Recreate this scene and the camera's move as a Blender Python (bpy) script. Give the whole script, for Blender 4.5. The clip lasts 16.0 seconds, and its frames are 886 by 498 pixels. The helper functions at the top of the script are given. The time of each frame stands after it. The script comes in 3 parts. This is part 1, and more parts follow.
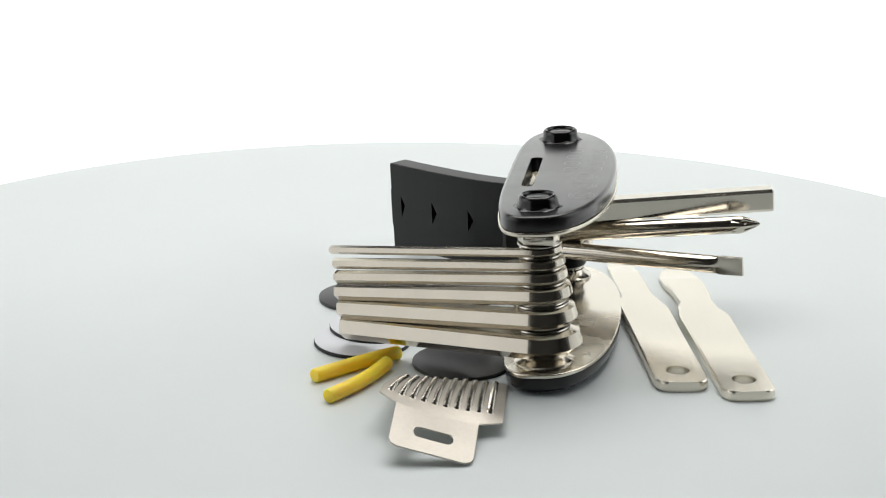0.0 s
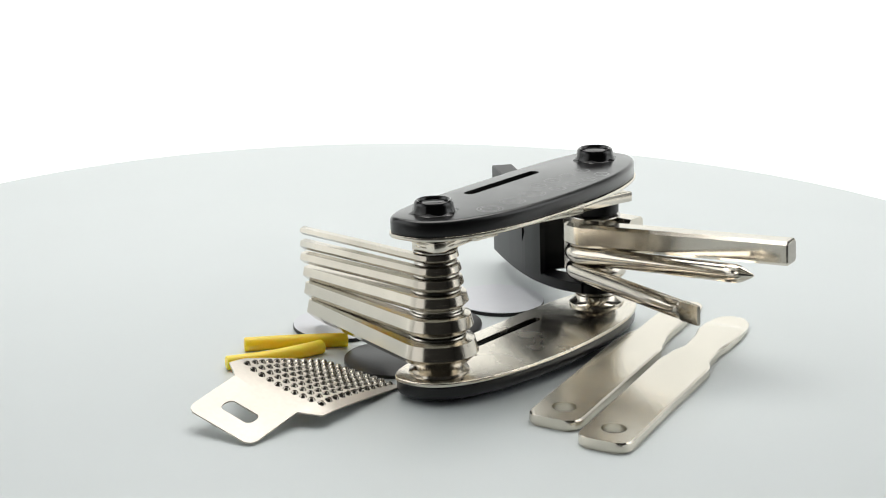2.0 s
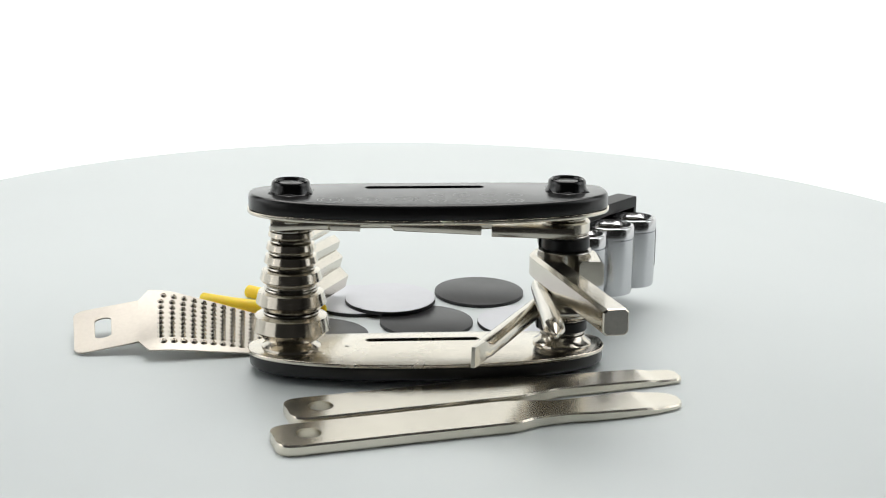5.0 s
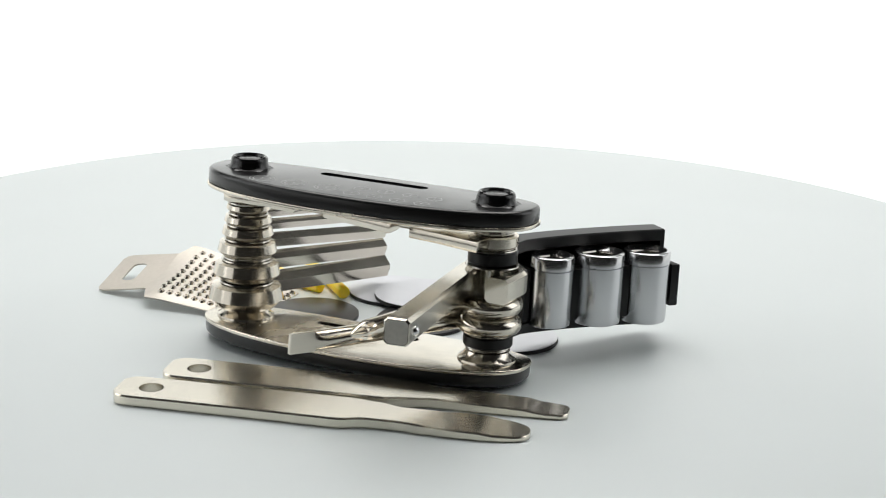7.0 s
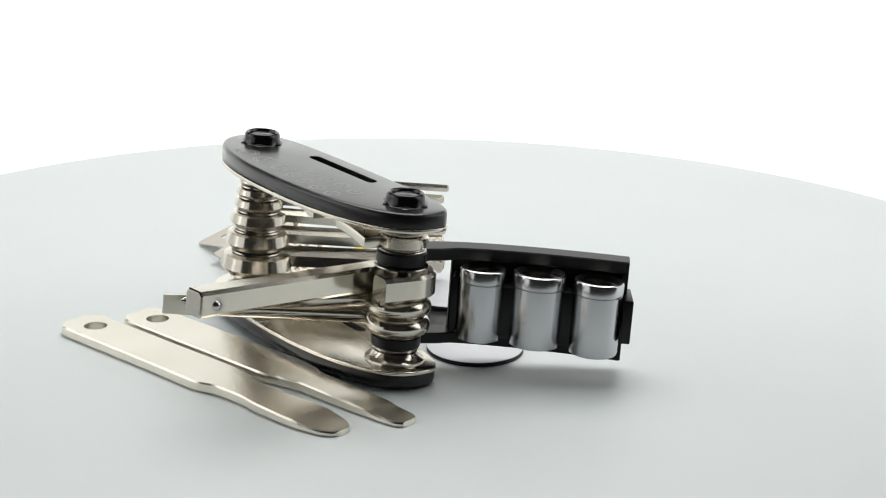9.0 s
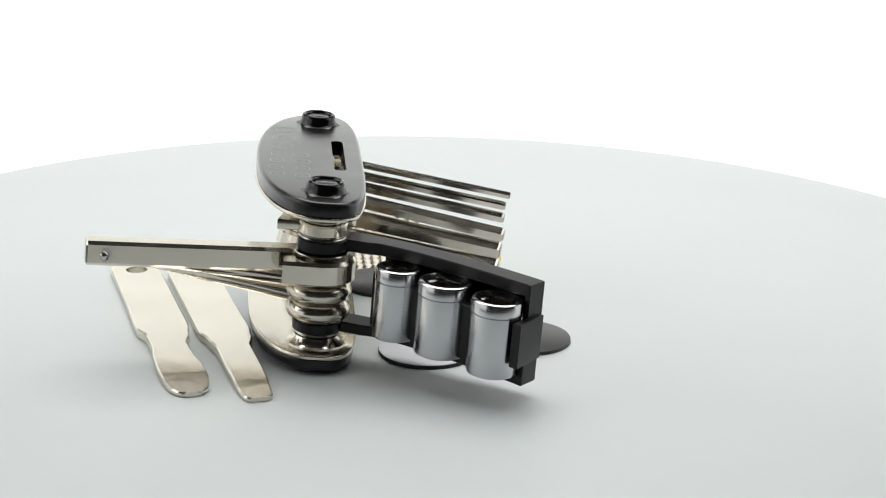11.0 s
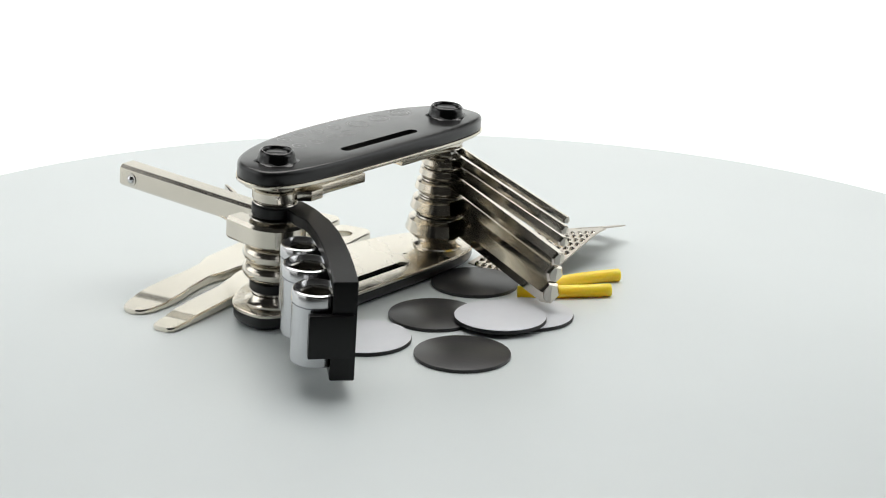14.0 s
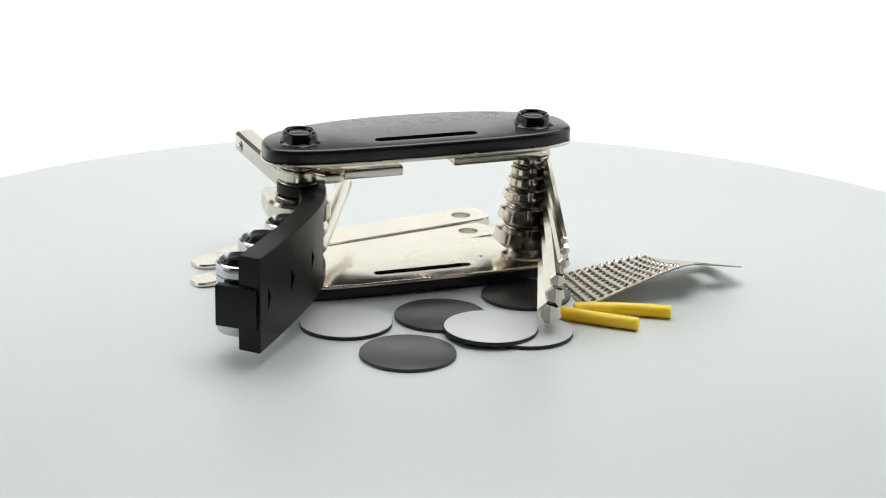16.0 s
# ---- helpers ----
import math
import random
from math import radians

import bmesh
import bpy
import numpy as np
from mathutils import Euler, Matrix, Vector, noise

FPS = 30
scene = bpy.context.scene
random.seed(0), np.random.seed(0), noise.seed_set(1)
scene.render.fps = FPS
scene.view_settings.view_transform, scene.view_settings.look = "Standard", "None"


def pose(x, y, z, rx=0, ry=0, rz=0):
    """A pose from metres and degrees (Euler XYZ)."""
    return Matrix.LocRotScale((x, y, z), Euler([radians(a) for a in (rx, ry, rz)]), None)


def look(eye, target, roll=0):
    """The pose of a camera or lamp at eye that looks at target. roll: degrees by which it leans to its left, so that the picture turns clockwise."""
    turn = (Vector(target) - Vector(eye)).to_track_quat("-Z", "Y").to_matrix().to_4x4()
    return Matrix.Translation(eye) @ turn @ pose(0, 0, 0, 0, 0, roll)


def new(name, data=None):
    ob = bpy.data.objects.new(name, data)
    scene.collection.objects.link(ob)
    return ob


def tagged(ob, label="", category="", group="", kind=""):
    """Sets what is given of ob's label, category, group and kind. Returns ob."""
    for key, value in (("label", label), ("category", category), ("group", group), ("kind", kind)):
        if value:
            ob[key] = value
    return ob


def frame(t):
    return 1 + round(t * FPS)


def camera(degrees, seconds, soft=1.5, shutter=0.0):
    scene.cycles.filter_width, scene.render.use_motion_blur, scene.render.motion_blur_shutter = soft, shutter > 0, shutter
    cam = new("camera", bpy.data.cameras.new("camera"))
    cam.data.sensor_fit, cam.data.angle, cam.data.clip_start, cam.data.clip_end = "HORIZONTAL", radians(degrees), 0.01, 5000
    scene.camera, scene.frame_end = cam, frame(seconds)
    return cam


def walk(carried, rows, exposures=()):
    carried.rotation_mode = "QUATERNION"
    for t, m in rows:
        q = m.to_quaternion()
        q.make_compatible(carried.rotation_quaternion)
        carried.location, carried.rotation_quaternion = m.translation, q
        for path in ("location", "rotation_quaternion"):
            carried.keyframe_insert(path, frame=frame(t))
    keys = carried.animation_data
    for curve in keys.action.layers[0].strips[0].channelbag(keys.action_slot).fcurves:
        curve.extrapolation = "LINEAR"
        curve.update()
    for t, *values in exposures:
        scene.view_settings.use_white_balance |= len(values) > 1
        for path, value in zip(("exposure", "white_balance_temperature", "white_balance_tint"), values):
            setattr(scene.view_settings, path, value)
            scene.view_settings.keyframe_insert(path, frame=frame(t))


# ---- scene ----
# The camera stands still before a turntable; everything on the turntable turns with it.
cam = camera(27.0, 16.0, soft=1.1)
STAND = pose(0, -0.48, 0.1712, 0, 0, -0.2385) @ pose(0, 0, 0, 72.46, 0, 0) @ pose(0, 0, 0, 0, 0, 1.0107)
walk(cam, [(0.0, STAND), (16.0, STAND)])

TURN_RATE = -15.1673          # degrees a second
LEAN = (-0.17, -0.40)         # the disc leans on its axle by this many degrees
DISC_DROP = -0.0013


def spun(t):
    """The turntable's top at t seconds."""
    return pose(0, 0, 0, 0, 0, TURN_RATE * t) @ pose(0, 0, 0, *LEAN) @ pose(0, 0, DISC_DROP)


# ---- light: a photo tent with a glowing cove behind, a softbox above and two at the sides ----
world = bpy.data.worlds.new("tent_air")
scene.world = world
world.use_nodes = True
world.node_tree.nodes["Background"].inputs["Color"].default_value = (0.95, 0.98, 1.0, 1)
world.node_tree.nodes["Background"].inputs["Strength"].default_value = 0.05


def softbox(name, eye, target, wide, high, watts, color):
    lamp = bpy.data.lights.new(name, "AREA")
    lamp.shape, lamp.size, lamp.size_y, lamp.energy, lamp.color = "RECTANGLE", wide, high, watts, color
    ob = new(name, lamp)
    ob.matrix_world = look(eye, target)
    return ob


softbox("softbox_above", (0, 0.34, 0.98), (0, 0.0, 0), 1.1, 0.85, 12.3, (1.0, 0.985, 0.96))
softbox("softbox_side", (-0.95, 0.0, 0.50), (0, 0, 0.02), 0.7, 0.7, 2.0, (0.97, 0.99, 1.0))
softbox("softbox_side", (0.95, 0.0, 0.50), (0, 0, 0.02), 0.7, 0.7, 2.0, (0.97, 0.99, 1.0))


# ---- materials ----
def material(name, color, rough=0.5, metal=0.0, grain=0.0, grain_size=400.0, spots=0.0, spot_size=40.0, bump=0.0,
             stretch=(1, 1, 1), specular=0.5, glow=None, rough_vary=0.0, subsurface=0.0, coat=None):
    m = bpy.data.materials.new(name)
    m.use_nodes = True
    tree, n = m.node_tree, m.node_tree.nodes
    b = n["Principled BSDF"]
    b.inputs["Roughness"].default_value, b.inputs["Metallic"].default_value = rough, metal
    b.inputs["Specular IOR Level"].default_value = specular
    if coat:
        b.inputs["Coat Weight"].default_value = 1.0
        b.inputs["Coat Roughness"].default_value, b.inputs["Coat IOR"].default_value = coat
    if subsurface:
        b.inputs["Subsurface Weight"].default_value = subsurface
        b.inputs["Subsurface Radius"].default_value = (1.0, 0.8, 0.3)
        b.inputs["Subsurface Scale"].default_value = 0.004
    where = n.new("ShaderNodeTexCoord")
    mapping = n.new("ShaderNodeMapping")
    mapping.inputs["Scale"].default_value = stretch
    tree.links.new(where.outputs["Object"], mapping.inputs["Vector"])
    fine, broad = n.new("ShaderNodeTexNoise"), n.new("ShaderNodeTexNoise")
    fine.inputs["Scale"].default_value, broad.inputs["Scale"].default_value = grain_size, spot_size
    fine.inputs["Detail"].default_value, broad.inputs["Detail"].default_value = 4, 3
    tree.links.new(mapping.outputs["Vector"], fine.inputs["Vector"])
    tree.links.new(where.outputs["Object"], broad.inputs["Vector"])
    value = None
    for source, amount in ((fine, grain), (broad, spots)):
        span = n.new("ShaderNodeMapRange")
        span.inputs["From Min"].default_value, span.inputs["From Max"].default_value = 0.3, 0.7
        span.inputs["To Min"].default_value, span.inputs["To Max"].default_value = 1 - amount, 1 + amount
        tree.links.new(source.outputs["Fac"], span.inputs["Value"])
        if value is None:
            value = span.outputs["Result"]
        else:
            times = n.new("ShaderNodeMath")
            times.operation = "MULTIPLY"
            tree.links.new(value, times.inputs[0])
            tree.links.new(span.outputs["Result"], times.inputs[1])
            value = times.outputs[0]
    mix = n.new("ShaderNodeVectorMath")
    mix.operation = "SCALE"
    mix.inputs[0].default_value = color
    tree.links.new(value, mix.inputs["Scale"])
    tree.links.new(mix.outputs["Vector"], b.inputs["Base Color"])
    if rough_vary:
        span = n.new("ShaderNodeMapRange")
        span.inputs["From Min"].default_value, span.inputs["From Max"].default_value = 0.3, 0.7
        span.inputs["To Min"].default_value, span.inputs["To Max"].default_value = rough - rough_vary, rough + rough_vary
        tree.links.new(broad.outputs["Fac"], span.inputs["Value"])
        tree.links.new(span.outputs["Result"], b.inputs["Roughness"])
    if bump:
        relief = n.new("ShaderNodeBump")
        relief.inputs["Strength"].default_value, relief.inputs["Distance"].default_value = bump, 0.0002
        tree.links.new(fine.outputs["Fac"], relief.inputs["Height"])
        tree.links.new(relief.outputs["Normal"], b.inputs["Normal"])
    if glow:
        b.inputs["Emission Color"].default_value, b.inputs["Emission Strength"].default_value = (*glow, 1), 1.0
    return m


NICKEL = material("bright_nickel", (0.68, 0.635, 0.555), 0.17, 1.0, 0.008, 300, 0.06, 90, 0.0, (1, 1, 3), rough_vary=0.02)
SATIN = material("satin_nickel", (0.78, 0.73, 0.635), 0.23, 1.0, 0.008, 300, 0.05, 60, 0.0, (3, 1, 1), rough_vary=0.0)
LINER = material("worn_nickel_plate", (0.74, 0.69, 0.60), 0.20, 1.0, 0.03, 500, 0.12, 90, 0.015, (1, 8, 1), rough_vary=0.10)
SHEET = material("stamped_steel_sheet", (0.57, 0.535, 0.48), 0.54, 1.0, 0.03, 900, 0.04, 60, 0.03)
CHROME = material("chrome", (0.62, 0.62, 0.63), 0.19, 1.0, 0.01, 600, 0.02, 80, 0.02)
MATTE_CHROME = material("matte_chrome", (0.56, 0.565, 0.58), 0.24, 1.0, 0.03, 1200, 0.03, 80, 0.10, (1, 1, 0.1))
BURR = material("punched_steel_burr", (0.50, 0.47, 0.42), 0.22, 1.0, 0.05, 900, 0.08, 60, 0.03)
SAWN = material("sawn_steel_end", (0.52, 0.50, 0.46), 0.62, 1.0, 0.05, 900, 0.06, 60, 0.08)
SPRING = material("sprung_steel_washer", (0.55, 0.53, 0.49), 0.2, 1.0, 0.03, 500, 0.1, 100)
RUBBER = material("black_soft_grip", (0.006, 0.006, 0.0065), 0.34, 0, 0.10, 1500, 0.15, 60, 0.05, rough_vary=0.05, specular=0.2, coat=(0.22, 1.36))
PLASTIC = material("black_plastic", (0.004, 0.004, 0.0045), 0.36, 0, 0.10, 1200, 0.15, 50, 0.06, specular=0.3)
BLACKED = material("black_enamel", (0.004, 0.004, 0.0045), 0.18, 0, 0.1, 800, 0.1, 60, 0.05)
PATCH = material("dark_patch_rubber", (0.016, 0.016, 0.017), 0.36, 0, 0.16, 160, 0.16, 70, 0.10, (1, 9, 1), rough_vary=0.03, specular=0.55)
RIM = material("black_patch_edge", (0.006, 0.006, 0.007), 0.5, 0, 0.1, 600, 0.1, 90, 0.1)
FILM = material("white_backing_film", (0.64, 0.655, 0.69), 0.38, 0, 0.01, 500, 0.02, 60, 0.04)
YELLOW = material("yellow_rubber_tube", (1.0, 0.67, 0.06), 0.42, 0, 0.015, 300, 0.02, 120, 0.04, subsurface=1.0)
INK = material("pale_print", (0.20, 0.20, 0.20), 0.4, 0, 0.2, 900, 0.3, 300)
DISC = material("white_acrylic", (0.597, 0.645, 0.648), 0.55, 0, 0.008, 30, 0.012, 6, 0.0, specular=0.3, coat=(0.40, 1.66))
# emission stands in for the light that whites out the cove
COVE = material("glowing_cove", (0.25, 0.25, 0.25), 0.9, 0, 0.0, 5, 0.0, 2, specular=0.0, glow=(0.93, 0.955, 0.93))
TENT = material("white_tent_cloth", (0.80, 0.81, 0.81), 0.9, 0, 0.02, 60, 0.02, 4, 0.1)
# emissive copy of the tent cloth, for an added unseen panel
GLOW_PANEL = material("added_glow_panel", (0.30, 0.30, 0.30), 0.9, 0, 0.02, 60, 0.02, 4, specular=0.0, glow=(0.78, 0.785, 0.77))
# for added surfaces out of view that put dark bands into the metal
DARK = material("unseen_dark_surround", (0.028, 0.027, 0.025), 0.9, 0, 0.1, 20, 0.15, 3)


# ---- mesh helpers; shapes are given in millimetres ----
def part(name, bm, mat, parent=None, label="", sharp=38):
    bmesh.ops.remove_doubles(bm, verts=bm.verts, dist=1e-5)
    bmesh.ops.recalc_face_normals(bm, faces=bm.faces)
    bmesh.ops.scale(bm, vec=(0.001, 0.001, 0.001), verts=bm.verts)
    for face in bm.faces:
        face.smooth = True
    for edge in bm.edges:
        edge.smooth = len(edge.link_faces) == 2 and edge.calc_face_angle(0) < radians(sharp)
    mesh = bpy.data.meshes.new(name)
    bm.to_mesh(mesh)
    bm.free()
    mesh.materials.append(mat)
    ob = new(name, mesh)
    ob.parent = parent
    if label:
        tagged(ob, label)
    return ob


def thing(name, label, category, base, group=""):
    """An empty at its base, placed on the turntable by base (metres, the disc's own space)."""
    ob = tagged(new(name), label, category, group)
    ob.empty_display_size = 0.01
    RIDERS.append((ob, base))
    return ob


RIDERS = []


def mm(x, y, z, rx=0, ry=0, rz=0):
    return pose(x / 1000, y / 1000, z / 1000, rx, ry, rz)


def inset(points, d):
    """A closed outline, counter-clockwise, moved inwards by d."""
    out, n = [], len(points)
    for i in range(n):
        a, b, c = (Vector(points[(i + k) % n]) for k in (-1, 0, 1))
        e, f = (b - a).normalized(), (c - b).normalized()
        m = Vector((-e.y - f.y, e.x + f.x))
        m.normalize()
        out.append(tuple(b + m * d / max(0.5, m.dot(Vector((-e.y, e.x))))))
    return out


def plate(outline, z0, z1, holes=(), round_top=0.5, round_low=0.3, steps=3, shape=None):
    """A slab with rounded edges and through holes."""
    bm = bmesh.new()
    rings = []
    for k in range(steps + 1):
        a = math.pi / 2 * k / steps
        rings.append((round_low * (1 - math.sin(a)), z0 + round_low * (1 - math.cos(a))))
    for k in range(steps + 1):
        a = math.pi / 2 * k / steps
        rings.append((round_top * (1 - math.cos(a)), z1 - round_top * (1 - math.sin(a))))
    loops = [[bm.verts.new((x, y, z)) for x, y in inset(outline, d)] for d, z in rings]
    for low, up in zip(loops, loops[1:]):
        for i in range(len(low)):
            j = (i + 1) % len(low)
            bm.faces.new((low[i], low[j], up[j], up[i]))
    caps = ([loops[0]], [loops[-1]])
    for hole in holes:
        low = [bm.verts.new((x, y, z0)) for x, y in hole]
        up = [bm.verts.new((x, y, z1)) for x, y in hole]
        for i in range(len(low)):
            j = (i + 1) % len(low)
            bm.faces.new((low[j], low[i], up[i], up[j]))
        caps[0].append(low), caps[1].append(up)
    for cap in caps:
        if len(cap) == 1:
            bm.faces.new(cap[0])
        else:
            edges = []
            for loop in cap:
                for i in range(len(loop)):
                    a, b = loop[i], loop[(i + 1) % len(loop)]
                    edges.append(bm.edges.get((a, b)) or bm.edges.new((a, b)))
            bmesh.ops.triangle_fill(bm, edges=edges, use_beauty=True)
    if shape:
        for v in bm.verts:
            v.co = shape(v.co)
    return bm


def circle(x, y, r, n=32, start=0.0):
    return [(x + r * math.cos(start + 2 * math.pi * i / n), y + r * math.sin(start + 2 * math.pi * i / n)) for i in range(n)]


def stadium(x0, x1, y, r, n=8):
    """A slot's outline from x0 to x1."""
    out = [(x1 - r + r * math.cos(a), y + r * math.sin(a)) for a in [math.pi * (i / n - 0.5) for i in range(n + 1)]]
    return out + [(x0 + r + r * math.cos(a), y + r * math.sin(a)) for a in [math.pi * (i / n + 0.5) for i in range(n + 1)]]


def lathe(bm, profile, x=0.0, y=0.0, n=40, closed=False, sides=None):
    """Turn a profile of (radius, height) about an upright axis. sides: a polygon instead of a circle."""
    count = sides or n
    rings = []
    for r, z in profile:
        if r < 1e-6:
            rings.append([bm.verts.new((x, y, z))])
        else:
            rings.append([bm.verts.new((*p, z)) for p in circle(x, y, r, count)])
    pairs = list(zip(rings, rings[1:])) + ([(rings[-1], rings[0])] if closed else [])
    for low, up in pairs:
        for i in range(count):
            j = (i + 1) % count
            quad = [low[i % len(low)], low[j % len(low)], up[j % len(up)], up[i % len(up)]]
            face = list(dict.fromkeys(quad))
            if len(face) > 2:
                bm.faces.new(face)
    return bm


def sweep(bm, path, profiles, cap=True):
    """Carry cross-sections (side, height) along a path of points; profiles: one for each point."""
    rings, n = [], len(path)
    for i, p in enumerate(path):
        a, b = path[max(0, i - 1)], path[min(n - 1, i + 1)]
        ahead = (Vector(b) - Vector(a)).normalized()
        side = ahead.cross(Vector((0, 0, 1))).normalized()
        up = side.cross(ahead)
        rings.append([bm.verts.new(Vector(p) + side * s + up * h) for s, h in profiles[i]])
    for low, high in zip(rings, rings[1:]):
        for i in range(len(low)):
            j = (i + 1) % len(low)
            bm.faces.new((low[i], low[j], high[j], high[i]))
    if cap:
        bm.faces.new(rings[0][::-1])
        bm.faces.new(rings[-1])
    return bm


def scaled(profile, k, h=None):
    return [(s * k, z * (k if h is None else h)) for s, z in profile]


def turned(profile, degrees):
    c, s = math.cos(radians(degrees)), math.sin(radians(degrees))
    return [(x * c - z * s, x * s + z * c) for x, z in profile]


def eye_bar(pivot, hub_z, tip, radius, profile, turn, ends, wrap=300, tail=0.0):
    """A bar from its tip that bends round its pivot bolt into an eye. turn: 1 counter-clockwise, -1 clockwise.
    ends: (distance from the tip, profile) rows for the shaped tip. tail: a straight end past the eye."""
    px, py = pivot
    dx, dy = tip[0] - px, tip[1] - py
    far = math.hypot(dx, dy)
    touch = math.atan2(dy, dx) + turn * math.acos(radius / far)
    start = Vector((px + radius * math.cos(touch), py + radius * math.sin(touch), hub_z))
    tip = Vector(tip)
    length = (start - tip).length
    path, profiles = [], []
    for d, shape in ends:
        path.append(tip.lerp(start, d / length))
        profiles.append(shape)
    for k in (0.5, 0.93):
        path.append(tip.lerp(start, k))
        profiles.append(profile)
    steps = 30
    for i in range(steps + 1):
        a = touch + turn * radians(wrap) * i / steps
        path.append(Vector((px + radius * math.cos(a), py + radius * math.sin(a), hub_z)))
        profiles.append(profile)
    if tail:
        last = path[-1] + (path[-1] - path[-2]).normalized() * tail
        path.append(last)
        profiles.append(profiles[-1])
    return sweep(bmesh.new(), path, profiles)


def hexagon(across):
    r = across / 2 / math.cos(math.pi / 6)
    return [(r * math.sin(math.pi / 3 * k), r * math.cos(math.pi / 3 * k)) for k in range(6)]


def rod(r, n=16):
    return [(r * math.sin(2 * math.pi * k / n), r * math.cos(2 * math.pi * k / n)) for k in range(n)]


def bar(w, h, c):
    return [(w - c, h), (w, h - c), (w, c - h), (w - c, -h), (c - w, -h), (-w, c - h), (-w, h - c), (c - w, h)]


# ---- the setting: cove, and unseen tent sides and dark surround added for reflections ----
def sheet(name, rows, mat, label, kind="structure"):
    bm = bmesh.new()
    grid = [[bm.verts.new(p) for p in row] for row in rows]
    for low, up in zip(grid, grid[1:]):
        for i in range(len(low) - 1):
            bm.faces.new((low[i], low[i + 1], up[i + 1], up[i]))
    ob = part(name, bm, mat, None, label)
    tagged(ob, label, name.split("_")[0], "", kind)
    thick = ob.modifiers.new("thickness", "SOLIDIFY")
    thick.thickness, thick.offset = 0.004, -1
    return ob


# the emissive sheet ends at 480 mm so steeper reflections turn dark
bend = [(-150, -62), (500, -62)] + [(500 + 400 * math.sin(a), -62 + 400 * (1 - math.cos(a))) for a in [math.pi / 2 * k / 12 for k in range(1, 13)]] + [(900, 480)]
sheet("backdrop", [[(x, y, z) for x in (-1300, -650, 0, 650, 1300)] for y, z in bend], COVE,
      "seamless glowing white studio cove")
sheet("ground", [[(x, y, -66) for x in (-1310, 0, 1310)] for y in (-1310, -140)], DARK, "unseen dark floor added under the turntable for reflections")
sheet("wall_west", [[(-1310, y, z) for y in (-250, 1310)] for z in (-66, 1300)], TENT, "plain white tent side")
sheet("wall_east", [[(1310, y, z) for y in (1310, -250)] for z in (-66, 1300)], TENT, "plain white tent side")
# added out of view: its glow gives the hex keys bright reflections
sheet("wall_west_front", [[(-1310, y, z) for y in (-1310, -252)] for z in (-66, 640)], GLOW_PANEL, "unseen glowing panel added to brighten the key faces")
# dark sheets added out of view to hold back light and darken reflections
sheet("wall_west_upper", [[(-1310, y, z) for y in (-1310, -252)] for z in (642, 1300)], DARK, "unseen dark wall added above the glowing panel")
sheet("wall_east_front", [[(1310, y, z) for y in (-252, -1310)] for z in (-66, 1300)], DARK, "unseen dark wall added for reflections")
sheet("wall_south", [[(x, -1310, z) for x in (1310, -1310)] for z in (-66, 1300)], DARK, "unseen dark wall added facing the cove")
sheet("wall_north", [[(x, 1310, z) for x in (-1310, 1310)] for z in (-66, 1300)], DARK, "unseen dark wall added behind the cove")
sheet("ceiling", [[(x, y, 1300) for x in (-1310, 1310)] for y in (1310, -1310)], DARK, "unseen dark ceiling added for reflections")


# ---- the turntable ----
turntable = thing("turntable", "round white satin acrylic turntable disc", "turntable", mm(-0.7, -2.9, 0))
bm = lathe(bmesh.new(), [(0, -6), (203, -6), (205.5, -4.5), (206, -2), (205.6, -0.4), (204.8, 0), (60, 0), (0, 0)], n=160)
part("disc", bm, DISC, turntable)
bm = lathe(bmesh.new(), [(0, -58), (120, -58), (124, -54), (124, -10), (118, -6.2), (0, -6.2)], n=64)
part("foot", bm, TENT, turntable)


# ---- the folding multi-tool ----
TOOL = mm(28.0, -44.7, 0.82, -3.45, 0.28, 82.1)
tool = thing("multi_tool", "folding bicycle multi-tool with black grip plates and nickel keys fanned out", "multi-tool", TOOL)
SPAN = 70.06
PIVOT_A, PIVOT_B = (0.0, 0.0), (SPAN, 0.0)


def half_moon(grow=0.0):
    out, n = [], 96
    for i in range(n):
        a = 2 * math.pi * i / n
        c, s = math.cos(a), math.sin(a)
        if s >= 0:
            p, b = 3.7, 11.1 + grow
        else:
            p, b = 2.25, 17.4 + grow
        e = 2 / p
        out.append((35.0 + (45.6 + grow) * math.copysign(abs(c) ** e, c), b * math.copysign(abs(s) ** e, s)))
    keep = [out[0]]
    for q in out[1:]:
        if math.dist(q, keep[-1]) > 0.4:
            keep.append(q)
    return keep


SLOT = stadium(18.8, 49.4, 4.6, 1.6)
part("grip_plate", plate(half_moon(), 0, 3.8, [SLOT], 0.4, 1.6, 4), RUBBER, tool, "black rubberised lower side plate")
part("grip_plate", plate(half_moon(), 41.3, 45.2, [SLOT], 1.1, 0.4, 4), RUBBER, tool, "black rubberised upper side plate with engraved sizes")
part("liner", plate(half_moon(0.3), 3.82, 4.8, [stadium(19.2, 49.0, 4.6, 1.45), circle(14.2, -0.6, 0.55, 12)], 0.3, 0.1), LINER, tool, "worn nickel liner with a long slot")
part("liner", plate(half_moon(0.3), 40.25, 41.28, [stadium(19.2, 49.0, 4.6, 1.45)], 0.1, 0.3), LINER, tool, "worn nickel liner with a long slot")

